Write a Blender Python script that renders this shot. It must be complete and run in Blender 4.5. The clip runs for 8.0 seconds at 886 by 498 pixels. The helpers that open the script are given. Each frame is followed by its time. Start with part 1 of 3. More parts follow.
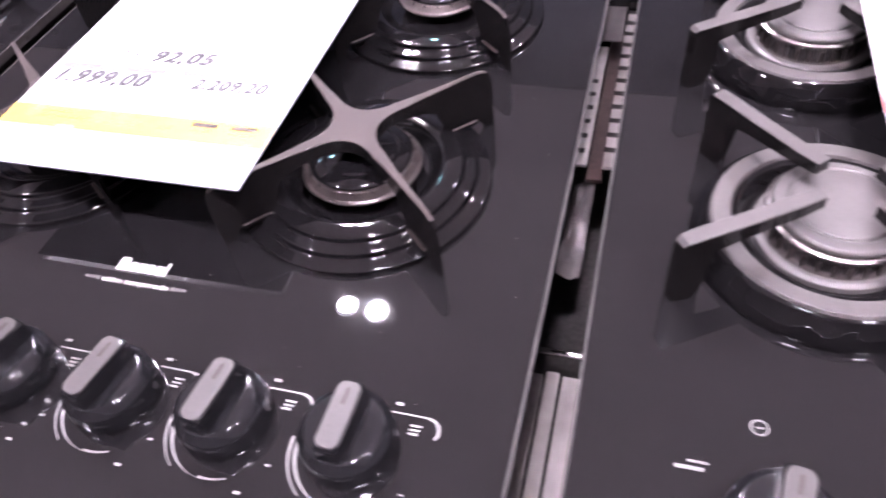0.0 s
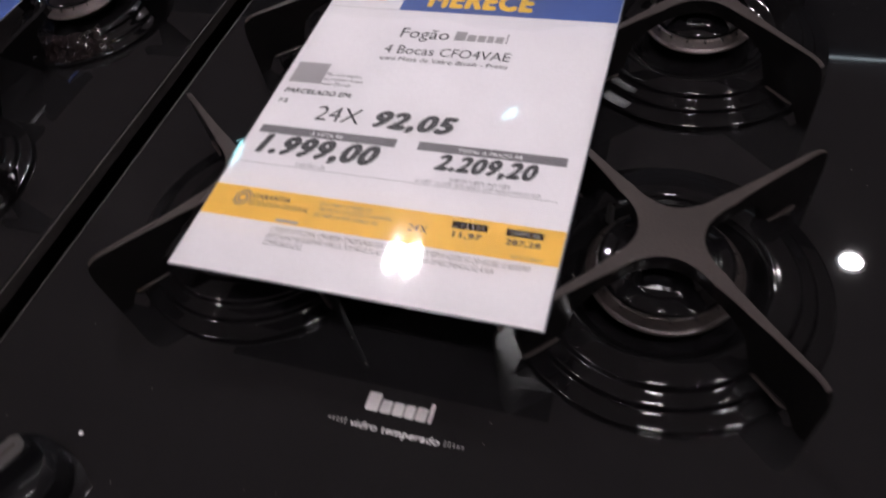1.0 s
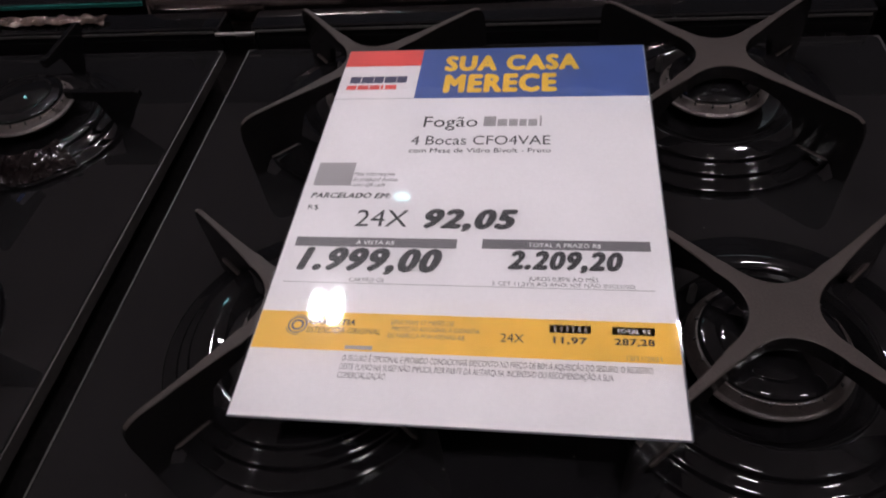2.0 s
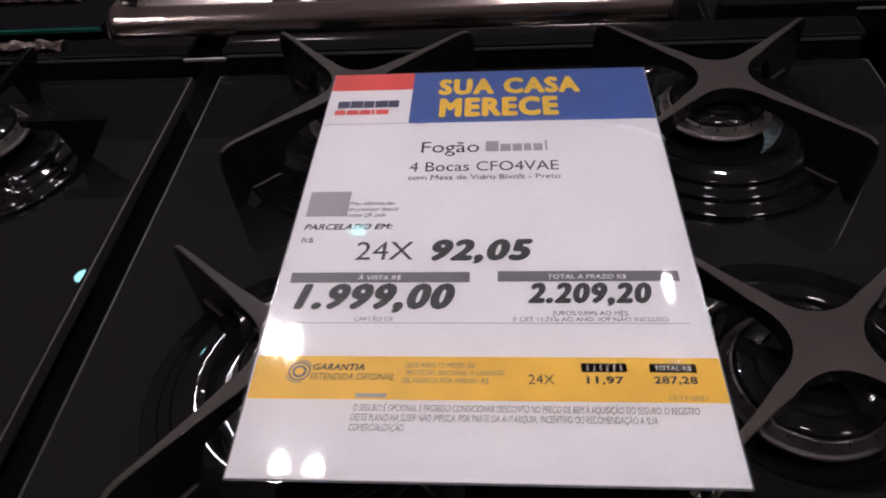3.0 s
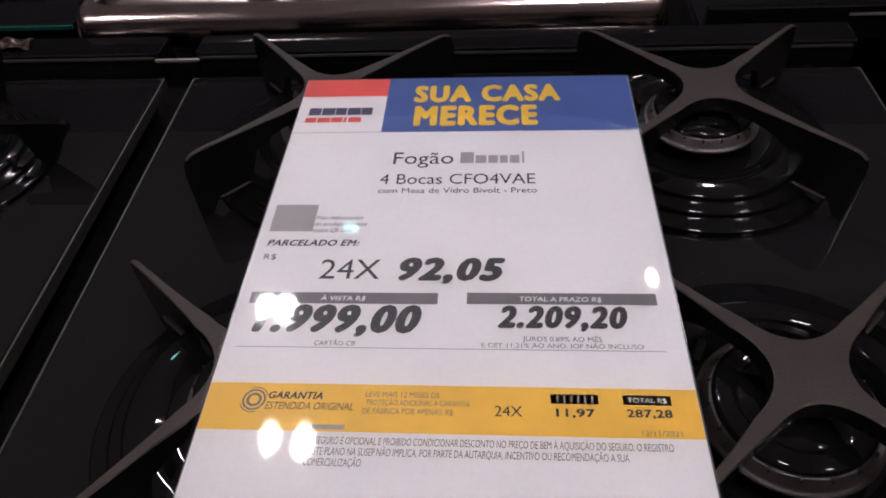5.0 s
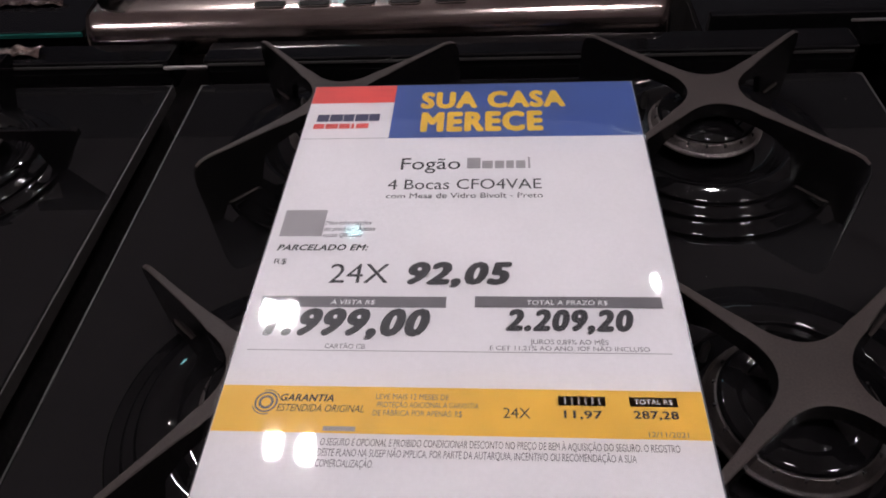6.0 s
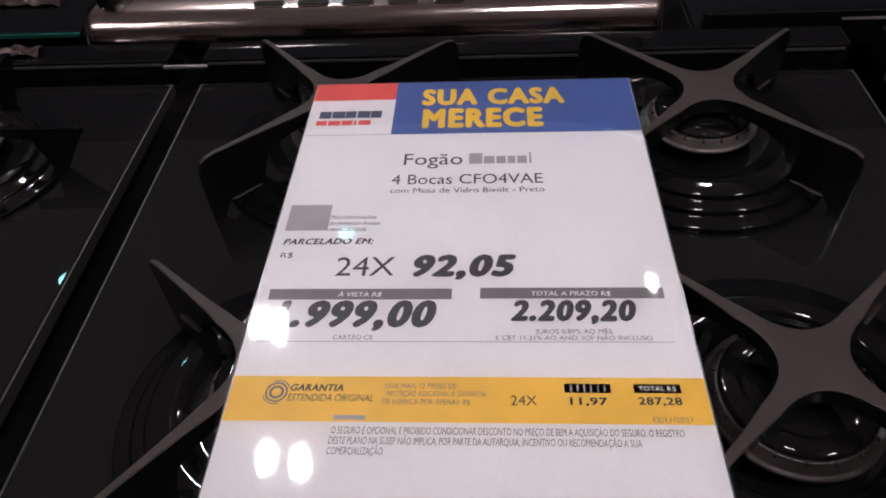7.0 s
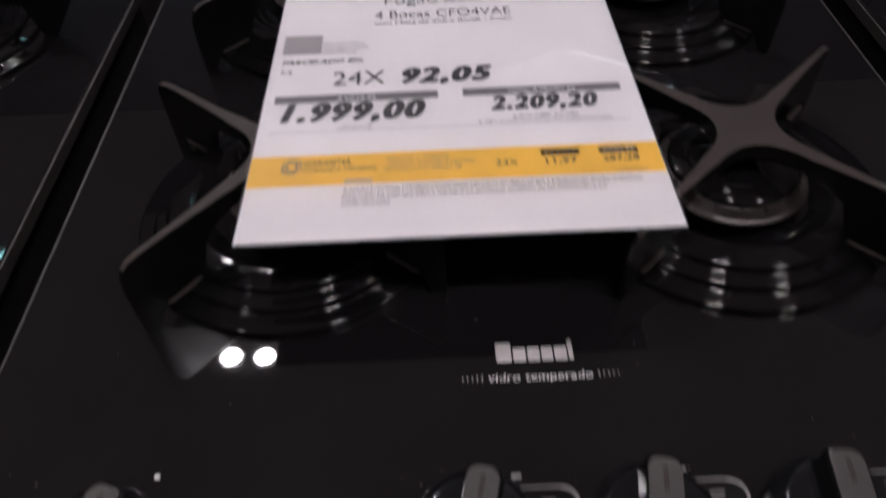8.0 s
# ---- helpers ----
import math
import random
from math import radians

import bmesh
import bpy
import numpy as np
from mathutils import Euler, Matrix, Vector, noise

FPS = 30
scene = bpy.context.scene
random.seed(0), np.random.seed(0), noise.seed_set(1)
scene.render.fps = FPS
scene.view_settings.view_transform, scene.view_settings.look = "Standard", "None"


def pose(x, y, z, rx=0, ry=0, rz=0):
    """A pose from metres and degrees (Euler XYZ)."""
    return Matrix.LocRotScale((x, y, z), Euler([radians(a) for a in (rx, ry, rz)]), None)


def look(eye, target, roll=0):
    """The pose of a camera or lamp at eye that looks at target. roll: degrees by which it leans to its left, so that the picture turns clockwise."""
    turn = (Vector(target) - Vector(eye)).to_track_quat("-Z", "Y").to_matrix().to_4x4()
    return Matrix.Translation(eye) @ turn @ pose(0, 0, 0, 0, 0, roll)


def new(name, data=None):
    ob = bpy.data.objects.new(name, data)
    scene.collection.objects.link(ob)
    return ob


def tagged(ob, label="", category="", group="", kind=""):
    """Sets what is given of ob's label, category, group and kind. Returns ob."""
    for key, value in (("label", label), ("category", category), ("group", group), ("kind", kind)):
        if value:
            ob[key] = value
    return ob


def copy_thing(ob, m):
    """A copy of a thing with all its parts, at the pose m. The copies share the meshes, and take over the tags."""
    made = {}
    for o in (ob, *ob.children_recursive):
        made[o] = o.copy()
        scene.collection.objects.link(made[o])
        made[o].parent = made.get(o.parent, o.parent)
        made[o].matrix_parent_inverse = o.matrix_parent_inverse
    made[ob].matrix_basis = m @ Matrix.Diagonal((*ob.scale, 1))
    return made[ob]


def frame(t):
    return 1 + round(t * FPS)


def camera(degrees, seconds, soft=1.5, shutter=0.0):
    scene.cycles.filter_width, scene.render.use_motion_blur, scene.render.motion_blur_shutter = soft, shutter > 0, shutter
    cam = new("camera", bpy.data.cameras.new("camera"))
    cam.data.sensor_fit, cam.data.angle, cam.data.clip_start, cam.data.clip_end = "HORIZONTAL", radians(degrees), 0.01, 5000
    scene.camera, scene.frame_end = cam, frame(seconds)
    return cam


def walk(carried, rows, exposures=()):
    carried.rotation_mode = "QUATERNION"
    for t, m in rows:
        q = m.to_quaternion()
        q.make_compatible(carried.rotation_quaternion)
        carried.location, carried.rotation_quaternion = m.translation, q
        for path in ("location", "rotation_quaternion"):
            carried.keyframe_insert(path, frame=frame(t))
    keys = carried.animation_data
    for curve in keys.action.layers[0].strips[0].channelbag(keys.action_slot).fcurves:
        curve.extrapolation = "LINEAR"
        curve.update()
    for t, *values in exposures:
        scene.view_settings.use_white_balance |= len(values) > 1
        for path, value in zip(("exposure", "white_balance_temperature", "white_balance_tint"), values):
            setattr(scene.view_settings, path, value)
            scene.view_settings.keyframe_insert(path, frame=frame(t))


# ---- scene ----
cam = camera(63.9, 8.0, soft=1.8, shutter=0.45)
PATH = [
    (0, (0.439, -0.266, 1.221), (-0.032, 0.978, -0.272), -8.0),
    (0.2, (0.398, -0.265, 1.226), (-0.061, 0.951, -0.294), -7.5),
    (0.3, (0.375, -0.257, 1.231), (-0.081, 0.932, -0.310), -8.0),
    (0.5, (0.337, -0.235, 1.222), (-0.171, 0.937, -0.317), -10.2),
    (0.8, (0.274, -0.189, 1.224), (-0.277, 0.91, -0.354), -12.0),
    (1, (0.251, -0.169, 1.224), (-0.297, 0.941, -0.347), -12.2),
    (1.2, (0.222, -0.153, 1.219), (-0.234, 0.986, -0.360), -10.3),
    (1.5, (0.192, -0.147, 1.225), (-0.214, 1.041, -0.332), -10.4),
    (2.8, (0.109, -0.14, 1.205), (-0.038, 1.257, -0.217), -5.2),
    (3, (0.114, -0.128, 1.2), (-0.05, 1.249, -0.241), -5.3),
    (3.5, (0.126, -0.104, 1.193), (-0.026, 1.243, -0.277), -4.7),
    (4, (0.126, -0.102, 1.195), (-0.019, 1.259, -0.263), -4.1),
    (4.5, (0.127, -0.104, 1.194), (-0.021, 1.258, -0.263), -4.3),
    (6, (0.124, -0.11, 1.199), (-0.035, 1.265, -0.245), -4.8),
    (6.5, (0.122, -0.112, 1.198), (-0.029, 1.264, -0.246), -4.8),
    (7, (0.117, -0.118, 1.2), (-0.015, 1.264, -0.24), -4.3),
    (7.3, (0.110, -0.132, 1.197), (0.011, 1.269, -0.226), -3.5),
    (7.5, (0.106, -0.149, 1.195), (0.025, 1.236, -0.245), -3.4),
    (8, (0.095, -0.223, 1.172), (0.105, 1.108, -0.32), -2.2),
]
walk(cam, [(t, look(eye, target, roll)) for t, eye, target, roll in PATH],
     exposures=[(0.0, 2.75, 6150, 27), (0.45, 2.72, 6150, 25), (0.7, 1.9, 6300, 20), (0.8, 1.2, 6400, 16), (0.9, 0.5, 6450, 12), (1.0, 0.05, 6500, 10), (1.3, -0.1, 6500, 10),
                (2.8, -0.1, 6500, 10), (3.5, -0.15, 6500, 10), (4.5, -0.15, 6500, 10), (7.0, -0.1, 6500, 10), (8.0, -0.1, 6500, 10)])

# ---------------------------------------------------------------- world and light
world = bpy.data.worlds.new("shop_air")
scene.world = world
world.use_nodes = True
world.node_tree.nodes["Background"].inputs[0].default_value = (1.0, 0.92, 1.0, 1)
world.node_tree.nodes["Background"].inputs[1].default_value = 0.02
LAMP_POWER = 490.0
PANEL_POWER = 160.0
HOB = 0.88          # height of the glass hobs
TOP = 0.93          # height of the pan supports


# ---------------------------------------------------------------- materials
def material(name, base, rough=0.5, metal=0.0, coat=0.0, grain=0.0, grain_scale=200.0, stain=0.0, stain_scale=9.0,
             bump=0.0, bump_scale=300.0, emit=0.0, spec=0.5, stretch=(1, 1, 1), glow=(0.975, 0.92, 0.955)):
    m = bpy.data.materials.new(name)
    m.use_nodes = True
    nt = m.node_tree
    p = nt.nodes["Principled BSDF"]
    p.inputs["Base Color"].default_value = (*base, 1)
    p.inputs["Roughness"].default_value = rough
    p.inputs["Metallic"].default_value = metal
    p.inputs["Coat Weight"].default_value = coat
    p.inputs["Coat Roughness"].default_value = 0.04
    p.inputs["Specular IOR Level"].default_value = spec
    co = nt.nodes.new("ShaderNodeTexCoord")
    mp = nt.nodes.new("ShaderNodeMapping")
    mp.inputs["Scale"].default_value = stretch
    nt.links.new(co.outputs["Object"], mp.inputs["Vector"])

    def noise_node(scale, detail=4.0):
        n = nt.nodes.new("ShaderNodeTexNoise")
        n.inputs["Scale"].default_value = scale
        n.inputs["Detail"].default_value = detail
        nt.links.new(mp.outputs["Vector"], n.inputs["Vector"])
        return n.outputs["Fac"]

    def ranged(socket, lo, hi):
        r = nt.nodes.new("ShaderNodeMapRange")
        r.inputs["From Min"].default_value, r.inputs["From Max"].default_value = 0.3, 0.7
        r.inputs["To Min"].default_value, r.inputs["To Max"].default_value = lo, hi
        nt.links.new(socket, r.inputs["Value"])
        return r.outputs["Result"]

    if grain or stain:
        a = ranged(noise_node(grain_scale), 1 - grain, 1 + grain)
        b = ranged(noise_node(stain_scale, 6.0), 1 - stain, 1 + stain)
        mul = nt.nodes.new("ShaderNodeMath")
        mul.operation = "MULTIPLY"
        nt.links.new(a, mul.inputs[0])
        nt.links.new(b, mul.inputs[1])
        mix = nt.nodes.new("ShaderNodeVectorMath")
        mix.operation = "SCALE"
        mix.inputs[0].default_value = base
        nt.links.new(mul.outputs[0], mix.inputs["Scale"])
        nt.links.new(mix.outputs["Vector"], p.inputs["Base Color"])
        r = ranged(noise_node(stain_scale * 2.3, 6.0), max(0.0, rough - 0.25 * stain), rough + 0.25 * stain)
        nt.links.new(r, p.inputs["Roughness"])
    if bump:
        b = nt.nodes.new("ShaderNodeBump")
        b.inputs["Strength"].default_value = bump
        b.inputs["Distance"].default_value = 0.001
        nt.links.new(noise_node(bump_scale), b.inputs["Height"])
        nt.links.new(b.outputs["Normal"], p.inputs["Normal"])
    if emit:
        p.inputs["Emission Color"].default_value = (*glow, 1)
        p.inputs["Emission Strength"].default_value = emit
    return m


GLASS = material("black_glass", (0.0095, 0.0088, 0.0095), 0.018, stain=0.06, stain_scale=7, grain=0.1, coat=0.0, spec=0.5)
# One support enamel in two tones: lit tops here, shaded sides below.
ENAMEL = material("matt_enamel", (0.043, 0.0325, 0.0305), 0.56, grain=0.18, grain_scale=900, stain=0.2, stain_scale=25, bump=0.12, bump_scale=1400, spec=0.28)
SHADED_SIDE = material("shaded_side_enamel", (0.0095, 0.0085, 0.0085), 0.16, grain=0.15, grain_scale=700, stain=0.2, stain_scale=30, bump=0.015, bump_scale=300, spec=0.4)
GLOSS = material("gloss_enamel", (0.0065, 0.0060, 0.0065), 0.04, coat=0.0, grain=0.2, stain=0.06, stain_scale=30, bump=0.02, bump_scale=160, spec=0.38)
BURNER = material("burner_alloy", (0.13, 0.108, 0.104), 0.45, metal=0.5, grain=0.15, grain_scale=700, stain=0.25, stain_scale=40, bump=0.08, bump_scale=900)
BURNT = material("burnt_alloy", (0.045, 0.036, 0.034), 0.35, metal=0.3, grain=0.2, grain_scale=700, stain=0.3, stain_scale=50)
SILVER = material("bright_alloy", (0.098, 0.089, 0.088), 0.48, metal=0.3, grain=0.06, grain_scale=600, stain=0.1, stain_scale=30, bump=0.04, bump_scale=800)
BRIGHT = material("polished_alloy", (0.34, 0.31, 0.30), 0.22, metal=0.9, grain=0.06, grain_scale=600, stain=0.15, stain_scale=60)
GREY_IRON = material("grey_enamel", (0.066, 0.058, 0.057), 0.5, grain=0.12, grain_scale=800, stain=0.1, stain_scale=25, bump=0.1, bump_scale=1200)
PLASTIC = material("black_plastic", (0.010, 0.0098, 0.011), 0.09, grain=0.15, stain=0.2, stain_scale=40, bump=0.03, bump_scale=900)
INLAY = material("satin_inlay", (0.056, 0.050, 0.049), 0.5, metal=0.0, grain=0.1, grain_scale=700, stain=0.1, stain_scale=50)
STEEL = material("brushed_steel", (0.50, 0.42, 0.39), 0.15, metal=1.0, grain=0.10, grain_scale=120, stain=0.10, stain_scale=6, bump=0.05, bump_scale=120, stretch=(0.4, 14, 14))
DARK_BROWN = material("dark_brown_plate", (0.05, 0.032, 0.03), 0.5, grain=0.2, stain=0.3, stain_scale=20)
GALVA = material("galvanised_steel", (0.185, 0.166, 0.167), 0.42, metal=0.5, grain=0.12, grain_scale=60, stain=0.15, stain_scale=12, bump=0.05, bump_scale=200)
PALE_STEEL = material("pale_zinc_steel", (0.34, 0.31, 0.30), 0.38, metal=0.35, grain=0.12, grain_scale=60, stain=0.18, stain_scale=14, bump=0.05, bump_scale=200)
CHROME = material("chrome", (0.8, 0.78, 0.78), 0.1, metal=1.0)
# Near-black of the cooker bodies, also the shade in slots, ports and gap.
DARK = material("black_and_shade", (0.030, 0.027, 0.027), 0.7, grain=0.2, spec=0.1)
CRINKLE = material("crinkled_gloss", (0.010, 0.007, 0.007), 0.05, grain=0.3, stain=0.1, bump=0.22, bump_scale=200, spec=0.3)
FOIL = material("crumpled_glints", (0.075, 0.05, 0.045), 0.14, metal=0.4, grain=0.4, stain=0.3, stain_scale=60, bump=1.0, bump_scale=190)
TEAL = material("glass_edge", (0.014, 0.085, 0.075), 0.15, stain=0.2)
FLOOR = material("floor_tile", (0.42, 0.37, 0.35), 0.3, grain=0.06, grain_scale=40, stain=0.12, stain_scale=1.5)
FAR_WALL = material("dark_wall_paint", (0.15, 0.138, 0.145), 0.7, grain=0.05, grain_scale=60, stain=0.1, stain_scale=0.8, bump=0.1)
WALL = material("wall_paint", (0.26, 0.24, 0.25), 0.7, grain=0.05, grain_scale=60, stain=0.1, stain_scale=0.8, bump=0.1)
CEIL = material("ceiling_board", (0.82, 0.77, 0.82), 0.8, grain=0.08, grain_scale=90, stain=0.1, stain_scale=0.7, bump=0.15)
PANEL = material("panel_face", (0.9, 0.9, 0.9), 0.4, emit=PANEL_POWER)
COOL_LAMP = material("cool_lamp_face", (0.9, 0.9, 0.9), 0.4, emit=LAMP_POWER * 0.05, glow=(0.38, 0.92, 1.0))
STRIP = material("strip_face", (0.9, 0.9, 0.9), 0.4, emit=3.2, glow=(0.75, 0.9, 1.0))
NAVY_PAINT = material("navy_wall_paint", (0.016, 0.021, 0.042), 0.6, grain=0.05, grain_scale=60, stain=0.12, stain_scale=0.8, bump=0.1)
LAMP = material("lamp_face", (0.9, 0.9, 0.9), 0.4, emit=LAMP_POWER)
TRIM = material("lamp_ring", (0.7, 0.7, 0.7), 0.4, metal=0.3, stain=0.1)
PAPER = material("paper_white", (0.78, 0.75, 0.77), 0.55, grain=0.02, grain_scale=500, stain=0.025, stain_scale=14, bump=0.03, bump_scale=600)


def ink(name, base):
    return material("ink_" + name, base, 0.5, grain=0.10, grain_scale=1200, stain=0.08, stain_scale=40)


BLUE, RED, YELLOW = ink("blue", (0.055, 0.105, 0.33)), ink("red", (0.72, 0.085, 0.075)), ink("yellow", (0.83, 0.49, 0.065))
BLACK, GREY, PALE, WHITE = ink("black", (0.028, 0.026, 0.030)), ink("grey", (0.15, 0.14, 0.15)), ink("pale", (0.34, 0.32, 0.33)), ink("white", (0.8, 0.78, 0.79))
GOLD, NAVY = ink("gold", (0.86, 0.53, 0.05)), ink("navy", (0.05, 0.05, 0.11))
PRINT = material("white_print", (0.66, 0.63, 0.63), 0.35, grain=0.1, grain_scale=900)
PRINT_MID = material("scale_print", (0.20, 0.19, 0.19), 0.35, grain=0.15, grain_scale=900, stain=0.15, stain_scale=60)
PRINT_DIM = material("grey_print", (0.30, 0.28, 0.28), 0.35, grain=0.1, grain_scale=900)


def clear_film():
    m = bpy.data.materials.new("clear_film")
    m.use_nodes = True
    nt = m.node_tree
    nt.nodes.clear()
    out = nt.nodes.new("ShaderNodeOutputMaterial")
    mix = nt.nodes.new("ShaderNodeMixShader")
    fres = nt.nodes.new("ShaderNodeFresnel")
    fres.inputs["IOR"].default_value = 1.46
    clear = nt.nodes.new("ShaderNodeBsdfTransparent")
    clear.inputs["Color"].default_value = (0.97, 0.97, 0.98, 1)
    gloss = nt.nodes.new("ShaderNodeBsdfGlossy")
    gloss.inputs["Roughness"].default_value = 0.03
    co = nt.nodes.new("ShaderNodeTexCoord")
    n = nt.nodes.new("ShaderNodeTexNoise")
    n.inputs["Scale"].default_value = 16.0
    n.inputs["Detail"].default_value = 1.5
    b = nt.nodes.new("ShaderNodeBump")
    b.inputs["Strength"].default_value = 0.12
    b.inputs["Distance"].default_value = 0.001
    nt.links.new(co.outputs["Object"], n.inputs["Vector"])
    nt.links.new(n.outputs["Fac"], b.inputs["Height"])
    nt.links.new(b.outputs["Normal"], gloss.inputs["Normal"])
    nt.links.new(fres.outputs[0], mix.inputs[0])
    nt.links.new(clear.outputs[0], mix.inputs[1])
    nt.links.new(gloss.outputs[0], mix.inputs[2])
    nt.links.new(mix.outputs[0], out.inputs["Surface"])
    return m


FILM = clear_film()
# Grey of the hob edges, also the painted highlight on the rear rails.
EDGE = material("edge_and_glint_grey", (0.042, 0.037, 0.036), 0.45, grain=0.15, stain=0.15, stain_scale=20)
SLEEVE_BACK = material("sleeve_edge", (0.10, 0.10, 0.12), 0.2, stain=0.1)


# ---------------------------------------------------------------- mesh helpers
def thing(name, at, label, category, group="", rz=0.0):
    ob = new(name)
    ob.matrix_world = pose(*at, 0, 0, rz)
    return tagged(ob, label, category, group)


def part(name, bm, mat, parent=None, label="", smooth=False, at=None, upper=None):
    me = bpy.data.meshes.new(name)
    bmesh.ops.recalc_face_normals(bm, faces=bm.faces)
    for f in bm.faces:
        f.smooth = smooth
    bm.to_mesh(me)
    bm.free()
    me.materials.append(mat)
    # upper: upward faces take the lit tone, all others keep the shaded one.
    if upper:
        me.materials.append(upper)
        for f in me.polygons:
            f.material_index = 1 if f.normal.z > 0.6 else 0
    ob = new(name, me)
    if parent:
        ob.parent = parent
    if at is not None:
        ob.matrix_basis = at
    return tagged(ob, label)


def shared(ob, at):
    c = ob.copy()
    scene.collection.objects.link(c)
    c.matrix_basis = at
    return c


def block(x0, x1, y0, y1, z0, z1, bevel=0.0, seg=2):
    bm = bmesh.new()
    bmesh.ops.create_cube(bm, size=1.0, matrix=Matrix.Translation(((x0 + x1) / 2, (y0 + y1) / 2, (z0 + z1) / 2)) @ Matrix.Diagonal((x1 - x0, y1 - y0, z1 - z0, 1)))
    if bevel:
        bmesh.ops.bevel(bm, geom=list(bm.edges), offset=bevel, segments=seg, affect="EDGES", profile=0.6)
    return bm


def lathe(profile, n=64):
    bm = bmesh.new()
    rings = []
    for r, z in profile:
        if r < 1e-6:
            rings.append([bm.verts.new((0, 0, z))])
        else:
            rings.append([bm.verts.new((r * math.cos(2 * math.pi * i / n), r * math.sin(2 * math.pi * i / n), z)) for i in range(n)])
    for a, b in zip(rings, rings[1:]):
        for i in range(n):
            j = (i + 1) % n
            q = [a[i % len(a)], a[j % len(a)], b[j % len(b)], b[i % len(b)]]
            q = list(dict.fromkeys(q))
            if len(q) > 2:
                bm.faces.new(q)
    return bm


def rounded(profile, radius=0.0012, seg=3):
    """Rounds the corners of a lathe profile."""
    out = [profile[0]]
    for a, b, c in zip(profile, profile[1:], profile[2:]):
        A, B, C = Vector(a), Vector(b), Vector(c)
        la, lc = (A - B).length, (C - B).length
        k = min(radius, la * 0.45, lc * 0.45)
        P, Q = B + (A - B) / max(la, 1e-9) * k, B + (C - B) / max(lc, 1e-9) * k
        for i in range(seg + 1):
            s = i / seg
            out.append(tuple((1 - s) ** 2 * P + 2 * s * (1 - s) * B + s * s * Q))
    out.append(profile[-1])
    return out


def prism(outline, z0, z1, bevel=0.0, keep=0.0):
    bm = bmesh.new()
    f = bm.faces.new([bm.verts.new((x, y, z1)) for x, y in outline])
    made = bmesh.ops.extrude_face_region(bm, geom=[f])
    bmesh.ops.translate(bm, vec=(0, 0, z0 - z1), verts=[v for v in made["geom"] if isinstance(v, bmesh.types.BMVert)])
    if bevel:
        top = [e for e in bm.edges if all(abs(v.co.z - z1) < 1e-7 for v in e.verts) and len(e.link_faces) == 2
               and not (keep and all(v.co.xy.length > keep for v in e.verts))]
        bmesh.ops.bevel(bm, geom=top, offset=bevel, segments=2, affect="EDGES", profile=0.5)
    return bm


def ring_frame(x0, x1, y0, y1, w, z0, z1):
    """A rectangular frame of width w."""
    bm = bmesh.new()
    for a, b, c, d in ((x0, x1, y0, y0 + w), (x0, x1, y1 - w, y1), (x0, x0 + w, y0 + w, y1 - w), (x1 - w, x1, y0 + w, y1 - w)):
        q = bmesh.ops.create_cube(bm, size=1.0, matrix=Matrix.Translation(((a + b) / 2, (c + d) / 2, (z0 + z1) / 2)) @ Matrix.Diagonal((b - a, d - c, z1 - z0, 1)))
    return bm


def rounded_rect(x0, x1, y0, y1, r, n=6):
    pts = []
    for cx, cy, a0 in ((x1 - r, y1 - r, 0), (x0 + r, y1 - r, 90), (x0 + r, y0 + r, 180), (x1 - r, y0 + r, 270)):
        for i in range(n + 1):
            a = radians(a0 + 90 * i / n)
            pts.append((cx + r * math.cos(a), cy + r * math.sin(a)))
    return pts


def stations(rows, bevel=0.0006):
    """A bar along x from rows of (x, half width, top, bottom), with softened upper edges."""
    bm = bmesh.new()
    loops = []
    for x, w, t, b in rows:
        loops.append([bm.verts.new((x, y, z)) for y, z in ((-w, b), (-w, t - bevel), (-w + bevel, t), (w - bevel, t), (w, t - bevel), (w, b))])
    for a, c in zip(loops, loops[1:]):
        for i in range(6):
            j = (i + 1) % 6
            bm.faces.new((a[i], a[j], c[j], c[i]))
    bm.faces.new(loops[0][::-1])
    bm.faces.new(loops[-1])
    return bm


def arc_band(cx, cy, r0, r1, a0, a1, n=24, taper=0.0):
    """A flat printed arc; with taper it narrows to a point at its end."""
    bm = bmesh.new()
    rows = []
    for i in range(n + 1):
        s = i / n
        a = radians(a0 + (a1 - a0) * s)
        rr = r1 - (r1 - r0) * taper * s
        rows.append([bm.verts.new((cx + r * math.cos(a), cy + r * math.sin(a), 0)) for r in (r0, max(rr, r0 + 0.0002))])
    for a, b in zip(rows, rows[1:]):
        bm.faces.new((a[0], a[1], b[1], b[0]))
    return bm


def skin(x0, x1, y0, y1, z, nx=34, ny=60):
    """A thin clear skin, very slightly wavy as a plastic sleeve is."""
    bm = bmesh.new()
    bmesh.ops.create_grid(bm, x_segments=nx, y_segments=ny, size=0.5)
    for v in bm.verts:
        x, y = x0 + (v.co.x + 0.5) * (x1 - x0), y0 + (v.co.y + 0.5) * (y1 - y0)
        curl = 0.33 * max(0.0, 0.105 - y) ** 2
        side = min(1.0, max(0.0, (x - 0.09) / 0.09))
        rise = 0.022 * side * side * (3 - 2 * side) * min(0.09, max(0.0, y - 0.065))
        droop = 0.8 * max(0.0, x - 0.17) ** 2
        v.co = (x, y, z + 0.0009 + curl + rise - droop + 0.0001 * math.sin(31 * x + 17 * y) * math.cos(23 * y))
    return bm


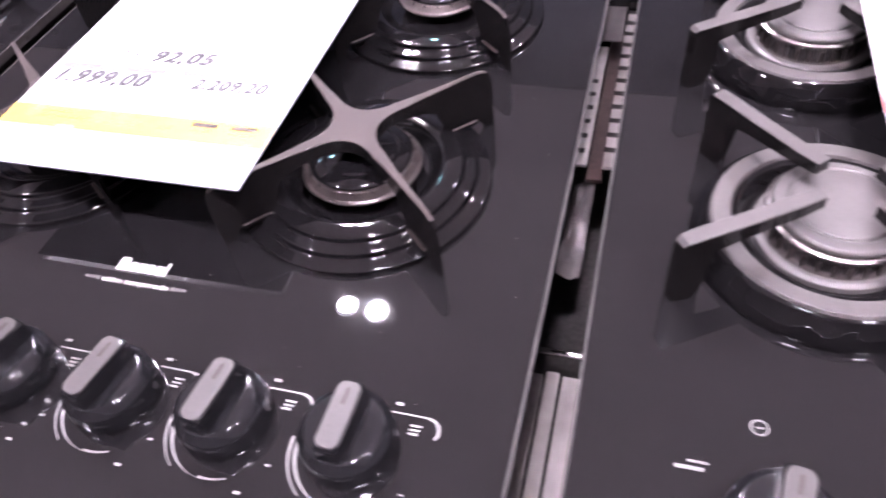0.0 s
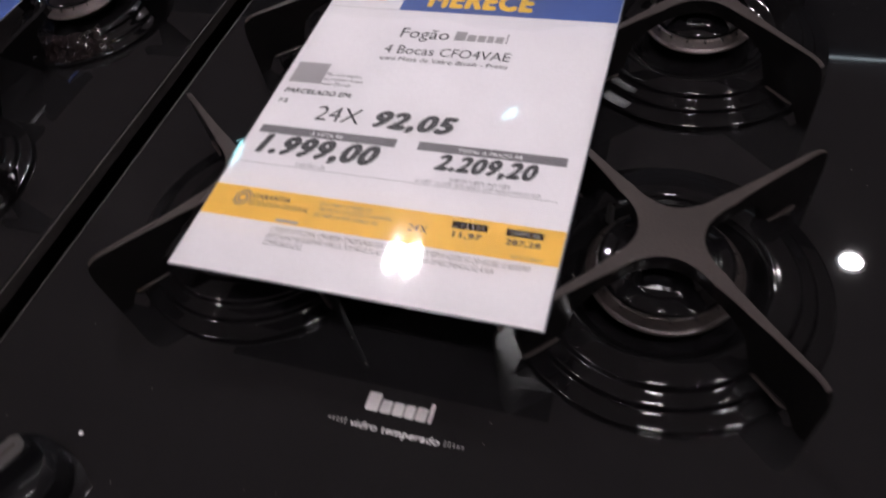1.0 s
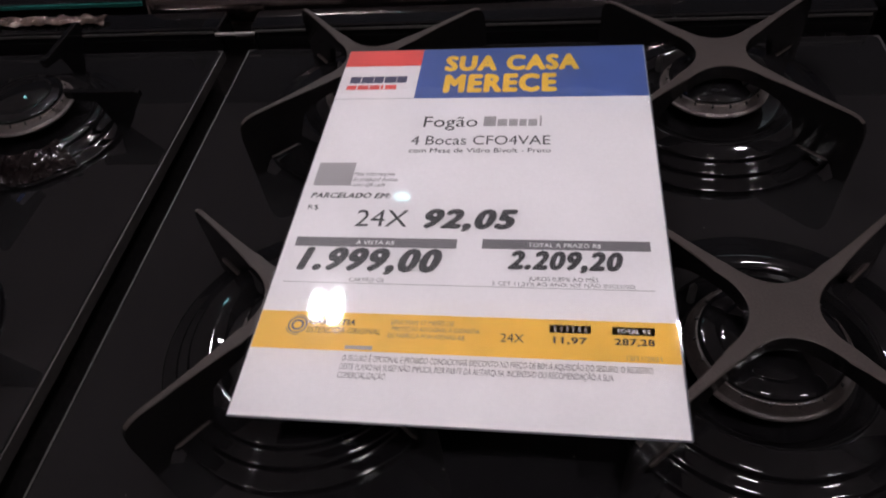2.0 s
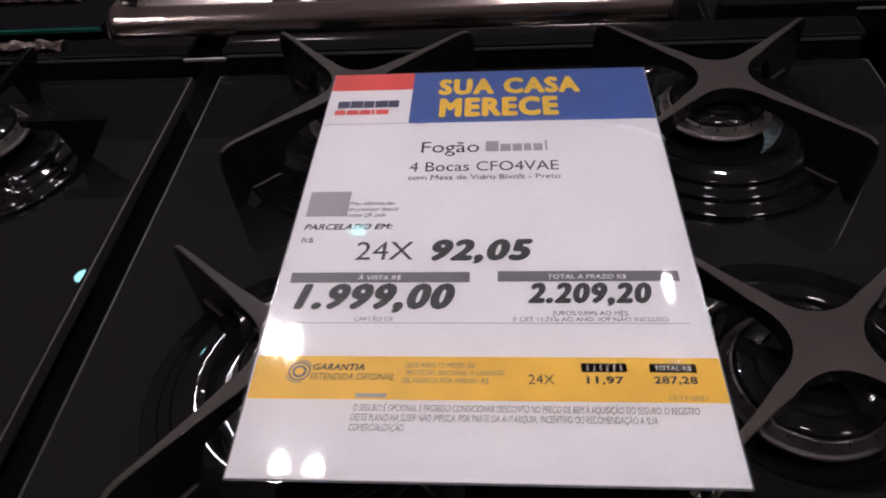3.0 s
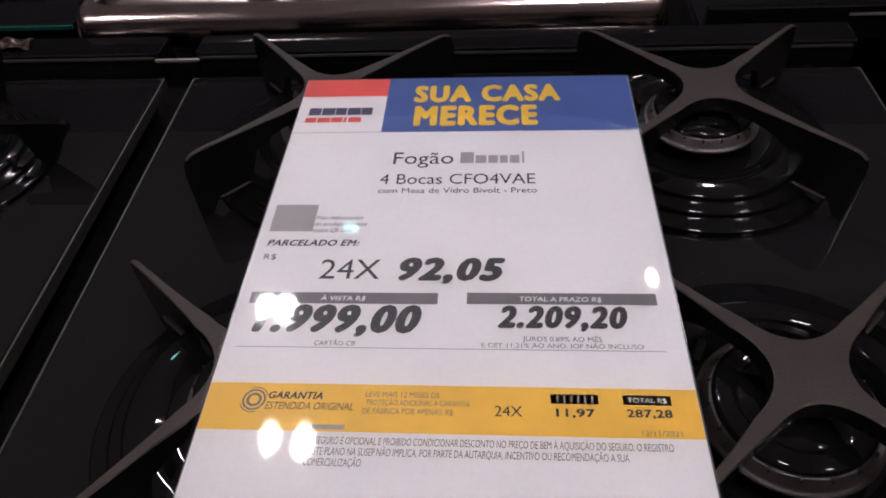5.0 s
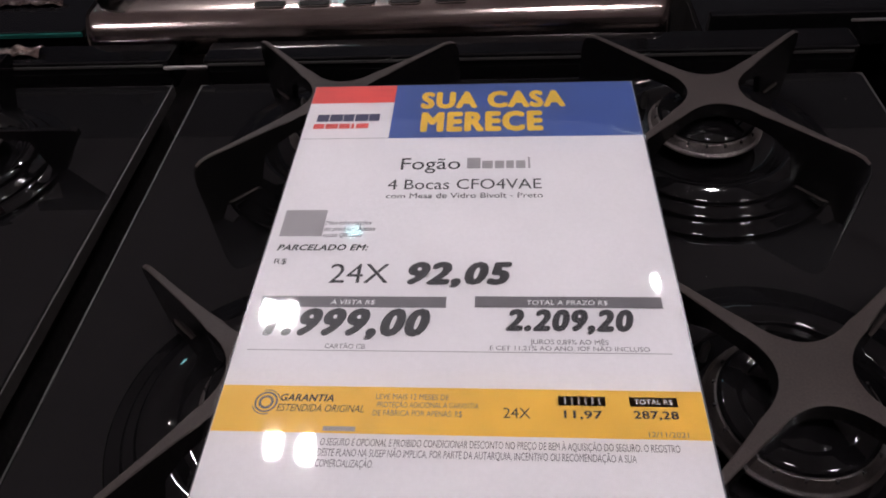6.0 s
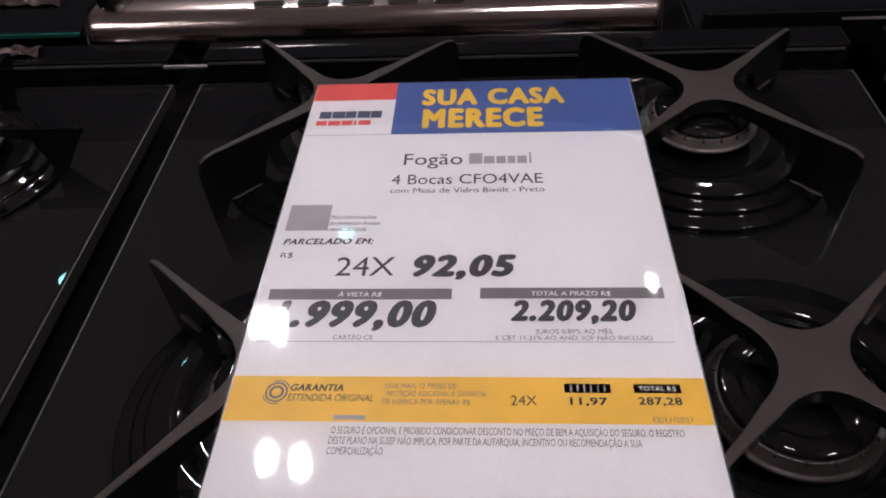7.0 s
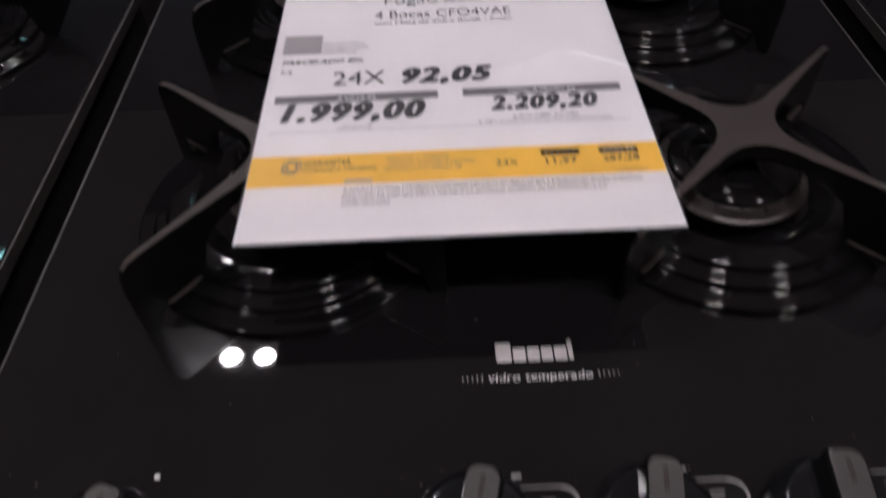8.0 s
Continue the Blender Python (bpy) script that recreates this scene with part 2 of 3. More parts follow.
def letters(text, x0, x1, y0, y1, slant=0.0, weight=0.0):
    """A flat mesh of the built-in font, fitted into the box from (x0, y0) to (x1, y1), where y0 is the base line of the capitals."""
    cu = bpy.data.curves.new("letters", "FONT")
    cu.body, cu.size, cu.resolution_u = text, 1.0, 3
    cu.space_character = 1.0 + 2.4 * max(0.0, weight)
    tmp = new("letters", cu)
    dg = bpy.context.evaluated_depsgraph_get()
    me = bpy.data.meshes.new_from_object(tmp.evaluated_get(dg))
    bm = bmesh.new()
    bm.from_mesh(me)
    bpy.data.objects.remove(tmp)
    bpy.data.curves.remove(cu)
    bpy.data.meshes.remove(me)
    if weight > 0:
        strokes = bm.copy()
        me = bpy.data.meshes.new("stroke")
        strokes.to_mesh(me)
        strokes.free()
        for k in range(8):
            n0 = len(bm.verts)
            bm.from_mesh(me)
            bm.verts.ensure_lookup_table()
            a = radians(45 * k)
            for v in bm.verts[n0:]:
                v.co += Vector((weight * math.cos(a), 0.8 * weight * math.sin(a), 0.000004 * (k + 1)))
        bpy.data.meshes.remove(me)
    for v in bm.verts:
        v.co.x += slant * v.co.y
    lo, hi = min(v.co.x for v in bm.verts), max(v.co.x for v in bm.verts)
    cap = 0.70
    for v in bm.verts:
        v.co = ((v.co.x - lo) / (hi - lo) * (x1 - x0) + x0, v.co.y / cap * (y1 - y0) + y0, v.co.z)
    return bm


# ---------------------------------------------------------------- the room
def room():
    part("floor", block(-7, 7, -5, 9, -0.1, 0.0), FLOOR)
    part("ceiling", block(-7, 7, -5, 9, 3.95, 4.05), CEIL)
    part("wall_west", block(-7.2, -7, -5, 9, 0, 4.0), WALL)
    part("wall_east", block(7, 7.2, -5, 9, 0, 4.0), WALL)
    part("wall_south", block(-7, 7, -5.2, -5, 0, 4.0), WALL)
    part("wall_north", block(-7, 7, 9, 9.2, 0, 4.0), FAR_WALL)
    for n, l, c in (("floor", "pale polished tile shop floor", "floor"), ("ceiling", "dim grey board shop ceiling", "ceiling"),
                    ("wall_west", "plain grey painted shop wall", "wall"), ("wall_east", "plain grey painted shop wall", "wall"),
                    ("wall_south", "plain grey painted shop wall", "wall"), ("wall_north", "plain dark grey painted shop wall", "wall")):
        tagged(bpy.data.objects[n], l, c, kind="structure")


def ceiling_lights(places, face=None, label="round bright white downlight set in the ceiling"):
    first = thing("ceiling_light", (*places[0], 3.95), label, "ceiling light", "ceiling downlights")
    part("ring", lathe([(0.056, -0.002), (0.058, -0.012), (0.072, -0.010), (0.076, 0.0)], 40), TRIM, first, smooth=True)
    part("diffuser", lathe([(0.056, -0.004), (0.03, -0.006), (0.0, -0.006)], 40), face or LAMP, first, "glowing disc")
    for x, y in places[1:]:
        copy_thing(first, pose(x, y, 3.95))


def ceiling_panels(places):
    h = 0.17
    first = thing("ceiling_panel", (*places[0], 3.95), "square louvred light panel in the ceiling", "ceiling light", "louvred ceiling panels")
    for x0, x1, y0, y1 in ((-h, h, -h, 0.015 - h), (-h, h, h - 0.015, h), (-h, 0.015 - h, 0.015 - h, h - 0.015), (h - 0.015, h, 0.015 - h, h - 0.015)):
        part("frame", block(x0, x1, y0, y1, -0.03, 0.0, 0.002), TRIM, first)
    g = h - 0.015
    part("diffuser", block(-g, g, -g, g, -0.012, -0.008), PANEL, first, "glowing white diffuser")
    for k in range(1, 5):
        v = -g + 2 * g * k / 5
        part("louvre", block(v - 0.007, v + 0.007, -g, g, -0.03, -0.013), TRIM, first)
        part("louvre", block(-g, g, v - 0.007, v + 0.007, -0.0295, -0.0135), TRIM, first)
    for x, y in places[1:]:
        copy_thing(first, pose(x, y, 3.95))


def bulkhead():
    """A dark blue drop below the ceiling, with a slim light line along part of its upper edge."""
    tagged(part("wall_bulkhead", block(-6.98, 6.98, 4.36, 4.50, 2.2, 3.948), NAVY_PAINT), "dark blue painted bulkhead under the shop ceiling", "bulkhead", kind="structure")
    t = thing("light_strip", (1.57, 4.34, 3.93), "slim white light strip along a blue bulkhead", "light strip")
    part("housing", block(-0.42, 0.42, -0.012, 0.018, 0.004, 0.019, 0.002), TRIM, t)
    part("diffuser", block(-0.40, 0.40, -0.010, 0.012, -0.004, 0.0035, 0.001), STRIP, t, "glowing white diffuser")


# ---------------------------------------------------------------- gas hob parts
def pan_support(x, y, arm_bm_rows, mat, label, group, reach=0.0, turn=0.0, upper=None, angle=45, top=TOP):
    t = thing("pan_support", (x, y, top), label, "pan support", group, turn)
    if reach == 0.0:
        pts, turns = [], [angle, 180 - angle, 180 + angle, 360 - angle]
        for a, b in zip(turns, turns[1:] + [turns[0] + 360]):
            da, db = Vector((math.cos(radians(a)), math.sin(radians(a)))), Vector((math.cos(radians(b)), math.sin(radians(b))))
            mid = (da + db).normalized() * 0.0165
            P0, P2 = 0.036 * da + 0.0044 * Vector((-da.y, da.x)), 0.036 * db - 0.0044 * Vector((-db.y, db.x))
            C = 2 * mid - 0.5 * (P0 + P2)
            for i in range(11):
                s = i / 10
                pts.append(tuple((1 - s) ** 2 * P0 + 2 * s * (1 - s) * C + s * s * P2))
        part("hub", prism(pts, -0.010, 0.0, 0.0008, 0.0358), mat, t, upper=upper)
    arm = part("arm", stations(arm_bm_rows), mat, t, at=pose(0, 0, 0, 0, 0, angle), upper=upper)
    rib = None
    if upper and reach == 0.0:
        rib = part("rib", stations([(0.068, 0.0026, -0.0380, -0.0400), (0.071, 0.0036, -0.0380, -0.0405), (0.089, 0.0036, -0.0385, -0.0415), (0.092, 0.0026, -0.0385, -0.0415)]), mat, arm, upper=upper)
    for k in (180 - angle, 180 + angle, 360 - angle):
        c = shared(arm, pose(0, 0, 0, 0, 0, k))
        if rib:
            shared(rib, Matrix.Identity(4)).parent = c
    return t


ARM = [(0.0360, 0.0044, 0, -0.010), (0.042, 0.0037, 0, -0.011), (0.050, 0.0031, 0, -0.013), (0.060, 0.0026, 0, -0.018), (0.066, 0.0024, 0, -0.034), (0.072, 0.0022, 0, -0.039),
       (0.094, 0.0017, 0, -0.041), (0.0995, 0.0016, -0.0008, -0.0495), (0.1035, 0.0015, -0.003, -0.0495), (0.1060, 0.0014, -0.008, -0.0495), (0.1070, 0.0013, -0.016, -0.0495)]

THIN_ARM = [(0.040, 0.0022, 0.001, -0.006), (0.046, 0.0024, 0, -0.007), (0.064, 0.0024, 0, -0.010), (0.070, 0.0024, 0, -0.0340), (0.078, 0.0024, 0, -0.0375), (0.099, 0.0024, 0, -0.010), (0.1025, 0.0022, -0.0015, -0.006)]


def burner(x, y, label, group="burners of the black glass hob", small=False, wide=1.0, drop=0.0):
    t = thing("gas_burner", (x, y, HOB), label, "gas burner", group)
    floor = 0.0110 - 1.2 * drop
    tray = rounded([(0.0, 0.0003), (0.0895, 0.0003), (0.0893, 0.0042), (0.0795, 0.0056), (0.0785, 0.0096), (0.0708, 0.0110), (0.0698, 0.0150), (0.056, 0.0165), (0.047, floor + 0.0005), (0.0, floor)], 0.0030, 5)
    if small:
        tray = rounded([(0.0, 0.0003), (0.0760, 0.0003), (0.0755, 0.0035), (0.0660, 0.0045), (0.0650, 0.0080), (0.0580, 0.0095), (0.0570, 0.0140), (0.0520, 0.0150), (0.046, 0.0110), (0.0, 0.0105)], 0.0022, 4)
    part("drip_tray", lathe(tray, 96), GLOSS, t, "stepped glossy black drip tray", True)
    low = drop
    head = rounded([(0.020, floor - 0.0002), (0.0240, 0.0150 - low), (0.0355, 0.0205 - low), (0.0370, 0.0218 - low), (0.0369, 0.0230 - low), (0.0350, 0.0240 - low), (0.0322, 0.0292 - low), (0.0, 0.0295 - low)], 0.0007)
    head = [(r * wide, z) for r, z in head]
    head_ob = part("burner_head", lathe(head, 64), BURNT if wide > 1 else BURNER, t, "dull brown-grey alloy burner head", True)
    cap = rounded([(0.0, 0.0294), (0.0312, 0.0294), (0.0318, 0.0306), (0.0300, 0.0325), (0.0240, 0.0338), (0.0225, 0.0333), (0.0205, 0.0342), (0.0130, 0.0356), (0.0070, 0.0363), (0.0, 0.0365)], 0.0008)
    cap = [(r * wide, z - low) for r, z in cap]
    part("burner_cap", lathe(cap, 64), GLOSS, t, "glossy black enamel cap", True)
    port = None
    for i in range(18):
        a = 360 * i / 18
        m = pose(0, 0, 0, 0, 0, a) @ pose(0.0326 * wide, 0, 0.0282 - low)
        if port is None:
            port = part("port", block(-0.0008, 0.0008, -0.0006, 0.0006, -0.001, 0.0012), DARK, head_ob, at=m)
        else:
            shared(port, m)
    part("spark_plug", lathe(rounded([(0.0, 0.010), (0.0022, 0.010), (0.0022, 0.022), (0.0012, 0.024), (0.0, 0.0262)], 0.0004), 16), SILVER, t, at=pose(-0.034, 0.034, 0))
    return t


def knob(x, y, turn, group):
    t = thing("control_knob", (x, y, HOB), "black plastic gas knob with a grey grip inlay", "control knob", group, turn)
    body = rounded([(0.0, 0.0004), (0.0255, 0.0004), (0.0262, 0.004), (0.0252, 0.0145), (0.0205, 0.0195), (0.0, 0.0200)], 0.0012)
    part("skirt", lathe(body, 48), PLASTIC, t, smooth=True)
    grip = block(-0.0080, 0.0080, -0.0200, 0.0200, 0.010, 0.0315, 0.003, 3)
    for v in grip.verts:
        k = 1.0 - 0.22 * (v.co.z - 0.010) / 0.02
        v.co.x *= k * (1.0 + (0.12 if v.co.y > 0 else 0.0))
    part("grip", grip, PLASTIC, t, smooth=False)
    inlay = part("inlay", prism(rounded_rect(-0.0064, 0.0064, -0.0185, 0.0185, 0.0048), 0.0310, 0.0324, 0.0004), INLAY, t, "satin grey top inlay")
    part("pointer", prism(rounded_rect(-0.0010, 0.0010, 0.0050, 0.0150, 0.0009), 0.0322, 0.0326), ENAMEL, inlay, "dark pointer groove")
    return t


def knob_print(x, y, hob):
    """The white flame scale printed on the glass round one knob."""
    z = 0.0003
    at = pose(x + 0.004, y - 0.002, z)
    part("scale_arc", arc_band(0, 0, 0.0305, 0.0332, 178, 262, taper=1.0), PRINT_MID, hob, "white printed arc", at=at)
    part("scale_arc", arc_band(0, 0, 0.0345, 0.0362, 176, 232, taper=0.6), PRINT_MID, hob, "white printed arc", at=at)
    part("scale_arc", arc_band(0, 0, 0.0290, 0.0305, 262, 292, taper=0.4), PRINT_MID, hob, "white printed arc", at=at)
    rail = block(0.0120, 0.0330, 0.0268, 0.0277, 0, 0.0001)
    part("scale_line", rail, PRINT_MID, hob, "thin white printed line", at=at)
    part("scale_line", arc_band(0.0330, 0.0200, 0.0062, 0.0077, 90, -35), PRINT_MID, hob, "thin white printed line", at=at)
    for i, (px, py, w, h) in enumerate(((0.0150, 0.0325, 0.0042, 0.0018), (0.0275, 0.0215, 0.0062, 0.0013), (0.0270, 0.0190, 0.0058, 0.0013), (0.0265, 0.0167, 0.0054, 0.0013), (0.0200, -0.0330, 0.0040, 0.0016), (0.0300, -0.0160, 0.0030, 0.0012))):
        part("scale_mark", block(px - w / 2, px + w / 2, py - h / 2, py + h / 2, 0, 0.0001), PRINT_MID, hob, "small white printed bar", at=at)


def cooker(name, x0, x1, label, y0=-0.22, y1=0.382):
    """A free-standing cooker: steel body on the floor with a black glass hob."""
    t = thing(name, ((x0 + x1) / 2, (y0 + y1) / 2, HOB), label, "gas cooker", "cookers in a row")
    cx, cy = (x0 + x1) / 2, (y0 + y1) / 2
    a, b = x0 - cx, x1 - cx
    c, d = y0 - cy, y1 - cy
    part("glass_top", prism(rounded_rect(a, b, c, d, 0.006), -0.005, 0.0, 0.0012), GLASS, t, "glossy black tempered glass hob", False)
    part("glass_edge", ring_frame(a - 0.0014, b + 0.0014, c - 0.0018, d + 0.0005, 0.0013, -0.0095, -0.0008), EDGE, t, "dull grey under-edge")
    part("body", block(a + 0.032, b - 0.032, c + 0.01, d + 0.03, -HOB, -0.0097, 0.002), DARK, t, "plain black side panels")
    rail = prism(rounded_rect(a + 0.001, b - 0.001, d + 0.010, d + 0.040, 0.004), -0.0095, 0.016, 0.002)
    part("rear_rail", rail, GLOSS, t, "raised glossy black rear rail", False)
    # Thin grey strip stands in for the highlight along the rail's edge.
    part("rail_trim", block(a + 0.006, b - 0.006, d + 0.0088, d + 0.0098, 0.0115, 0.0135), EDGE, t, "thin grey strip for the rail's edge highlight")
    return t


room()
ceiling_lights([(-1.10, 2.03), (-0.91, 2.02), (1.325, 2.585), (-1.27, 2.54), (-1.15, 2.53)])
ceiling_lights([(-0.85, 3.17), (-2.67, 2.88)], COOL_LAMP, "round bluish-white downlight set in the ceiling")
ceiling_panels([(0.47, -0.72), (2.0, -0.72), (-2.35, -2.35)])
bulkhead()

# ---------------------------------------------------------------- the middle cooker
main = cooker("gas_cooker", -0.121, 0.401, "black glass gas cooker carrying a price sign")
mcx, mcy = 0.140, 0.081
for bx, by in ((0.261, 0.072), (0.261, 0.289), (0.014, 0.072), (0.014, 0.289)):
    burner(bx, by, "black gas burner with a stepped tray on the glass hob", wide=1.14 if bx > 0.1 and by < 0.1 else 1.0, drop=0.0060 if bx > 0.1 and by < 0.1 else 0.0)
    pan_support(bx, by, ARM, SHADED_SIDE, "dark enamelled cross-shaped pan support over a burner", "pan supports of the black glass hob", turn=0.0 if bx > 0.1 else (6.0 if by < 0.1 else -3.0), upper=ENAMEL)
for kx, turn in ((0.1045, -14), (0.1750, -10), (0.2455, -7), (0.3180, -2), (-0.043, -25)):
    knob(kx, -0.122, turn, "knobs of the black glass hob")
    if kx < 0:
        part("scale_mark", block(-0.0325 - mcx, -0.0300 - mcx, -0.0885 - mcy, -0.0865 - mcy, 0.0001, 0.0003), PRINT, main, "small white printed bar")
        continue
    knob_print(kx - mcx, -0.125 - mcy, main)
# maker's mark as plain blocks, the words below it and the ticks beside them
for i, (w, h) in enumerate(((0.0075, 0.0088), (0.0062, 0.0062), (0.0060, 0.0062), (0.0055, 0.0062), (0.0060, 0.0062), (0.0022, 0.0092))):
    x = 0.1200 + sum((0.0083, 0.0070, 0.0068, 0.0063, 0.0068)[:i]) - mcx
    part("maker_mark", prism(rounded_rect(x, x + w, -0.0372 - mcy, -0.0372 - mcy + 1.2 * h, 0.001), 0.0001, 0.0003), PRINT, main, "plain white printed block")
part("hob_words", letters("vidro temperado", 0.1155 - mcx, 0.1650 - mcx, -0.0478 - mcy, -0.0438 - mcy, 0.1, 0.012), PRINT, main, "white printed words", at=pose(0, 0, 0.0003))
for i in range(5):
    for x in (0.1125 - 0.0023 * i, 0.1680 + 0.0023 * i):
        part("tick", block(x - 0.0003 - mcx, x + 0.0003 - mcx, -0.0474 - mcy + 0.0002 * i, -0.0442 - mcy - 0.0002 * i, 0.0001, 0.0003), PRINT_DIM, main)


# ---------------------------------------------------------------- the price sign
def price_sign():
    t = thing("price_sign", (0, 0, TOP + 0.0004), "white price sheet in a clear sleeve on pan supports", "price sign")
    part("sheet", block(0, 0.21, 0, 0.297, 0.0004, 0.0008), PAPER, t)
    film = part("sleeve", skin(-0.0008, 0.2109, -0.0008, 0.2982, 0.0016), FILM, t, "clear glossy plastic sleeve", True)
    film.visible_shadow = False
    part("sleeve_back", prism(rounded_rect(-0.0008, 0.2109, -0.0008, 0.2982, 0.001), 0.0, 0.0003), SLEEVE_BACK, t)
    z = 0.0009

    def patch(name, x0, x1, y0, y1, mat, up=0.0):
        part(name, block(x0, x1, y0, y1, z + up, z + up + 0.00004), mat, t)

    def words(text, x0, x1, y0, y1, mat=BLACK, slant=0.0, weight=0.0, up=0.00008):
        part("words", letters(text, x0, x1, y0, y1, slant, weight), mat, t, at=pose(0, 0, z + up))

    patch("blue_panel", 0.0555, 0.2098, 0.2395, 0.2968, BLUE)
    patch("red_panel", 0.0002, 0.0555, 0.2775, 0.2968, RED)
    patch("rule", 0.0005, 0.0555, 0.2394, 0.2399, PALE)
    patch("yellow_band", 0.0002, 0.2098, 0.0375, 0.0605, YELLOW)
    words("SUA CASA", 0.0730, 0.1660, 0.2710, 0.2875, GOLD, 0, 0.064)
    words("MERECE", 0.0745, 0.1510, 0.2465, 0.2650, GOLD, 0, 0.064)
    # the shop's mark as plain bars
    for i, w in enumerate((0.0078, 0.0085, 0.0070, 0.0085, 0.0070)):
        x = 0.0070 + sum((0.0083, 0.0088, 0.0077, 0.0088)[:i])
        patch("mark_bar", x, x + w, 0.2575, 0.2650, NAVY)
    for i, w in enumerate((0.0070, 0.0080, 0.0072, 0.0018, 0.0080)):
        x = 0.0060 + sum((0.0078, 0.0086, 0.0080, 0.0030)[:i])
        patch("mark_bar", x, x + w, 0.2500, 0.2550, RED)
    words("Fogão", 0.0660, 0.1010, 0.2093, 0.2200)
    for i, (w, h) in enumerate(((0.0078, 0.0108), (0.0062, 0.0076), (0.0055, 0.0076), (0.0045, 0.0076), (0.0055, 0.0076), (0.0012, 0.0112))):
        x = 0.1050 + sum((0.0088, 0.0074, 0.0066, 0.0057, 0.0071)[:i])
        patch("mark_bar", x, x + w, 0.2098, 0.2098 + h * 0.9, PALE)
    words("4 Bocas CFO4VAE", 0.0600, 0.1475, 0.1918, 0.2005)
    words("com Mesa de Vidro Bivolt - Preto", 0.0600, 0.1480, 0.1843, 0.1886)
    patch("grey_square", 0.0050, 0.0285, 0.1545, 0.1750, PALE)
    words("Mais informações", 0.0290, 0.0545, 0.1633, 0.1665, GREY, 0.2)
    words("do produto? Acesse", 0.0290, 0.0570, 0.1585, 0.1617, GREY, 0.2)
    words("nosso QR code", 0.0290, 0.0500, 0.1538, 0.1570, GREY, 0.2)
    words("PARCELADO EM:", 0.0060, 0.0550, 0.1440, 0.1482, BLACK, 0.25, 0.03)
    words("R$", 0.0065, 0.0130, 0.1342, 0.1380)
    words("24X", 0.0375, 0.0680, 0.1213, 0.1345, BLACK, 0, -0.006)
    words("92,05", 0.0775, 0.1305, 0.1213, 0.1350, BLACK, 0.24, 0.064)
    patch("grey_bar", 0.0060, 0.0980, 0.1056, 0.1125, GREY)
    patch("grey_bar", 0.1120, 0.2010, 0.1060, 0.1129, GREY)
    words("À VISTA R$", 0.0410, 0.0630, 0.1075, 0.1103, WHITE, 0.1, 0.012)
    words("TOTAL A PRAZO R$", 0.1370, 0.1755, 0.1078, 0.1106, WHITE, 0.1, 0.012)
    words("1.999,00", 0.0110, 0.0910, 0.0893, 0.1042, BLACK, 0.24, 0.064)
    words("2.209,20", 0.1265, 0.1865, 0.0928, 0.1045, BLACK, 0.24, 0.064)
    words("CARTÃO CB", 0.0425, 0.0615, 0.0810, 0.0837, GREY)
    words("JUROS 0,89% AO MÊS", 0.1380, 0.1735, 0.0846, 0.0873, GREY)
    words("E CET 11,21% AO ANO. IOF NÃO INCLUSO", 0.1195, 0.1915, 0.0810, 0.0835, GREY)
    patch("rule", 0.0060, 0.2010, 0.0797, 0.0801, PALE)
    # round warranty badge
    for r0, r1, a0, a1 in ((0.0043, 0.0052, 0, 360), (0.0022, 0.0034, 0, 360), (0.0058, 0.0063, 20, 110), (0.0058, 0.0063, 200, 290)):
        part("badge", arc_band(0.0215, 0.0520, r0, r1, a0, a1, 32), GREY, t, at=pose(0, 0, z + 0.00008))
    words("GARANTIA", 0.0275, 0.0515, 0.0528, 0.0562, BLACK, 0.2, 0.032)
    words("ESTENDIDA ORIGINAL", 0.0270, 0.0655, 0.0476, 0.0512, BLACK, 0.2)
    words("LEVE MAIS 12 MESES DE", 0.0700, 0.1020, 0.0543, 0.0571, GREY)
    words("PROTEÇÃO ADICIONAL À GARANTIA", 0.0710, 0.1150, 0.0503, 0.0531, GREY)
    words("DE FÁBRICA POR APENAS: R$", 0.0695, 0.1080, 0.0462, 0.0490, GREY)
    words("24X", 0.1255, 0.1370, 0.0462, 0.0512, BLACK)
    patch("grey_bar", 0.1490, 0.1690, 0.0527, 0.0573, NAVY)
    patch("grey_bar", 0.1790, 0.1990, 0.0527, 0.0573, NAVY)
    for i in range(6):
        patch("pale_bar", 0.1515 + 0.0029 * i, 0.1523 + 0.0029 * i, 0.0533, 0.0567, PALE, 0.00006)
    words("TOTAL R$", 0.1810, 0.1970, 0.0538, 0.0562, WHITE, 0, 0.01)
    words("11,97", 0.1510, 0.1670, 0.0467, 0.0503, BLACK, 0, 0.03)
    words("287,28", 0.1800, 0.1985, 0.0470, 0.0506, BLACK, 0, 0.03)
    patch("pale_bar", 0.0490, 0.0630, 0.0385, 0.0407, PALE, 0.00006)
    words("12/11/2021", 0.1850, 0.2010, 0.0386, 0.0410, GREY)
    words("O SEGURO É OPCIONAL E PROIBIDO CONDICIONAR DESCONTO NO PREÇO DE BEM À AQUISIÇÃO DO SEGURO. O REGISTRO", 0.0490, 0.1965, 0.0318, 0.0352, GREY, 0.1)
    words("DESTE PLANO NA SUSEP NÃO IMPLICA, POR PARTE DA AUTARQUIA, INCENTIVO OU RECOMENDAÇÃO A SUA", 0.0485, 0.1785, 0.0270, 0.0304, GREY, 0.1)
    words("COMERCIALIZAÇÃO.", 0.0485, 0.0725, 0.0222, 0.0256, GREY, 0.1)
    return t


price_sign()

# ---------------------------------------------------------------- the cooker on the right, with bright burners
right = cooker("gas_cooker", 0.430, 0.952, "black glass gas cooker with silver burners and grey supports")


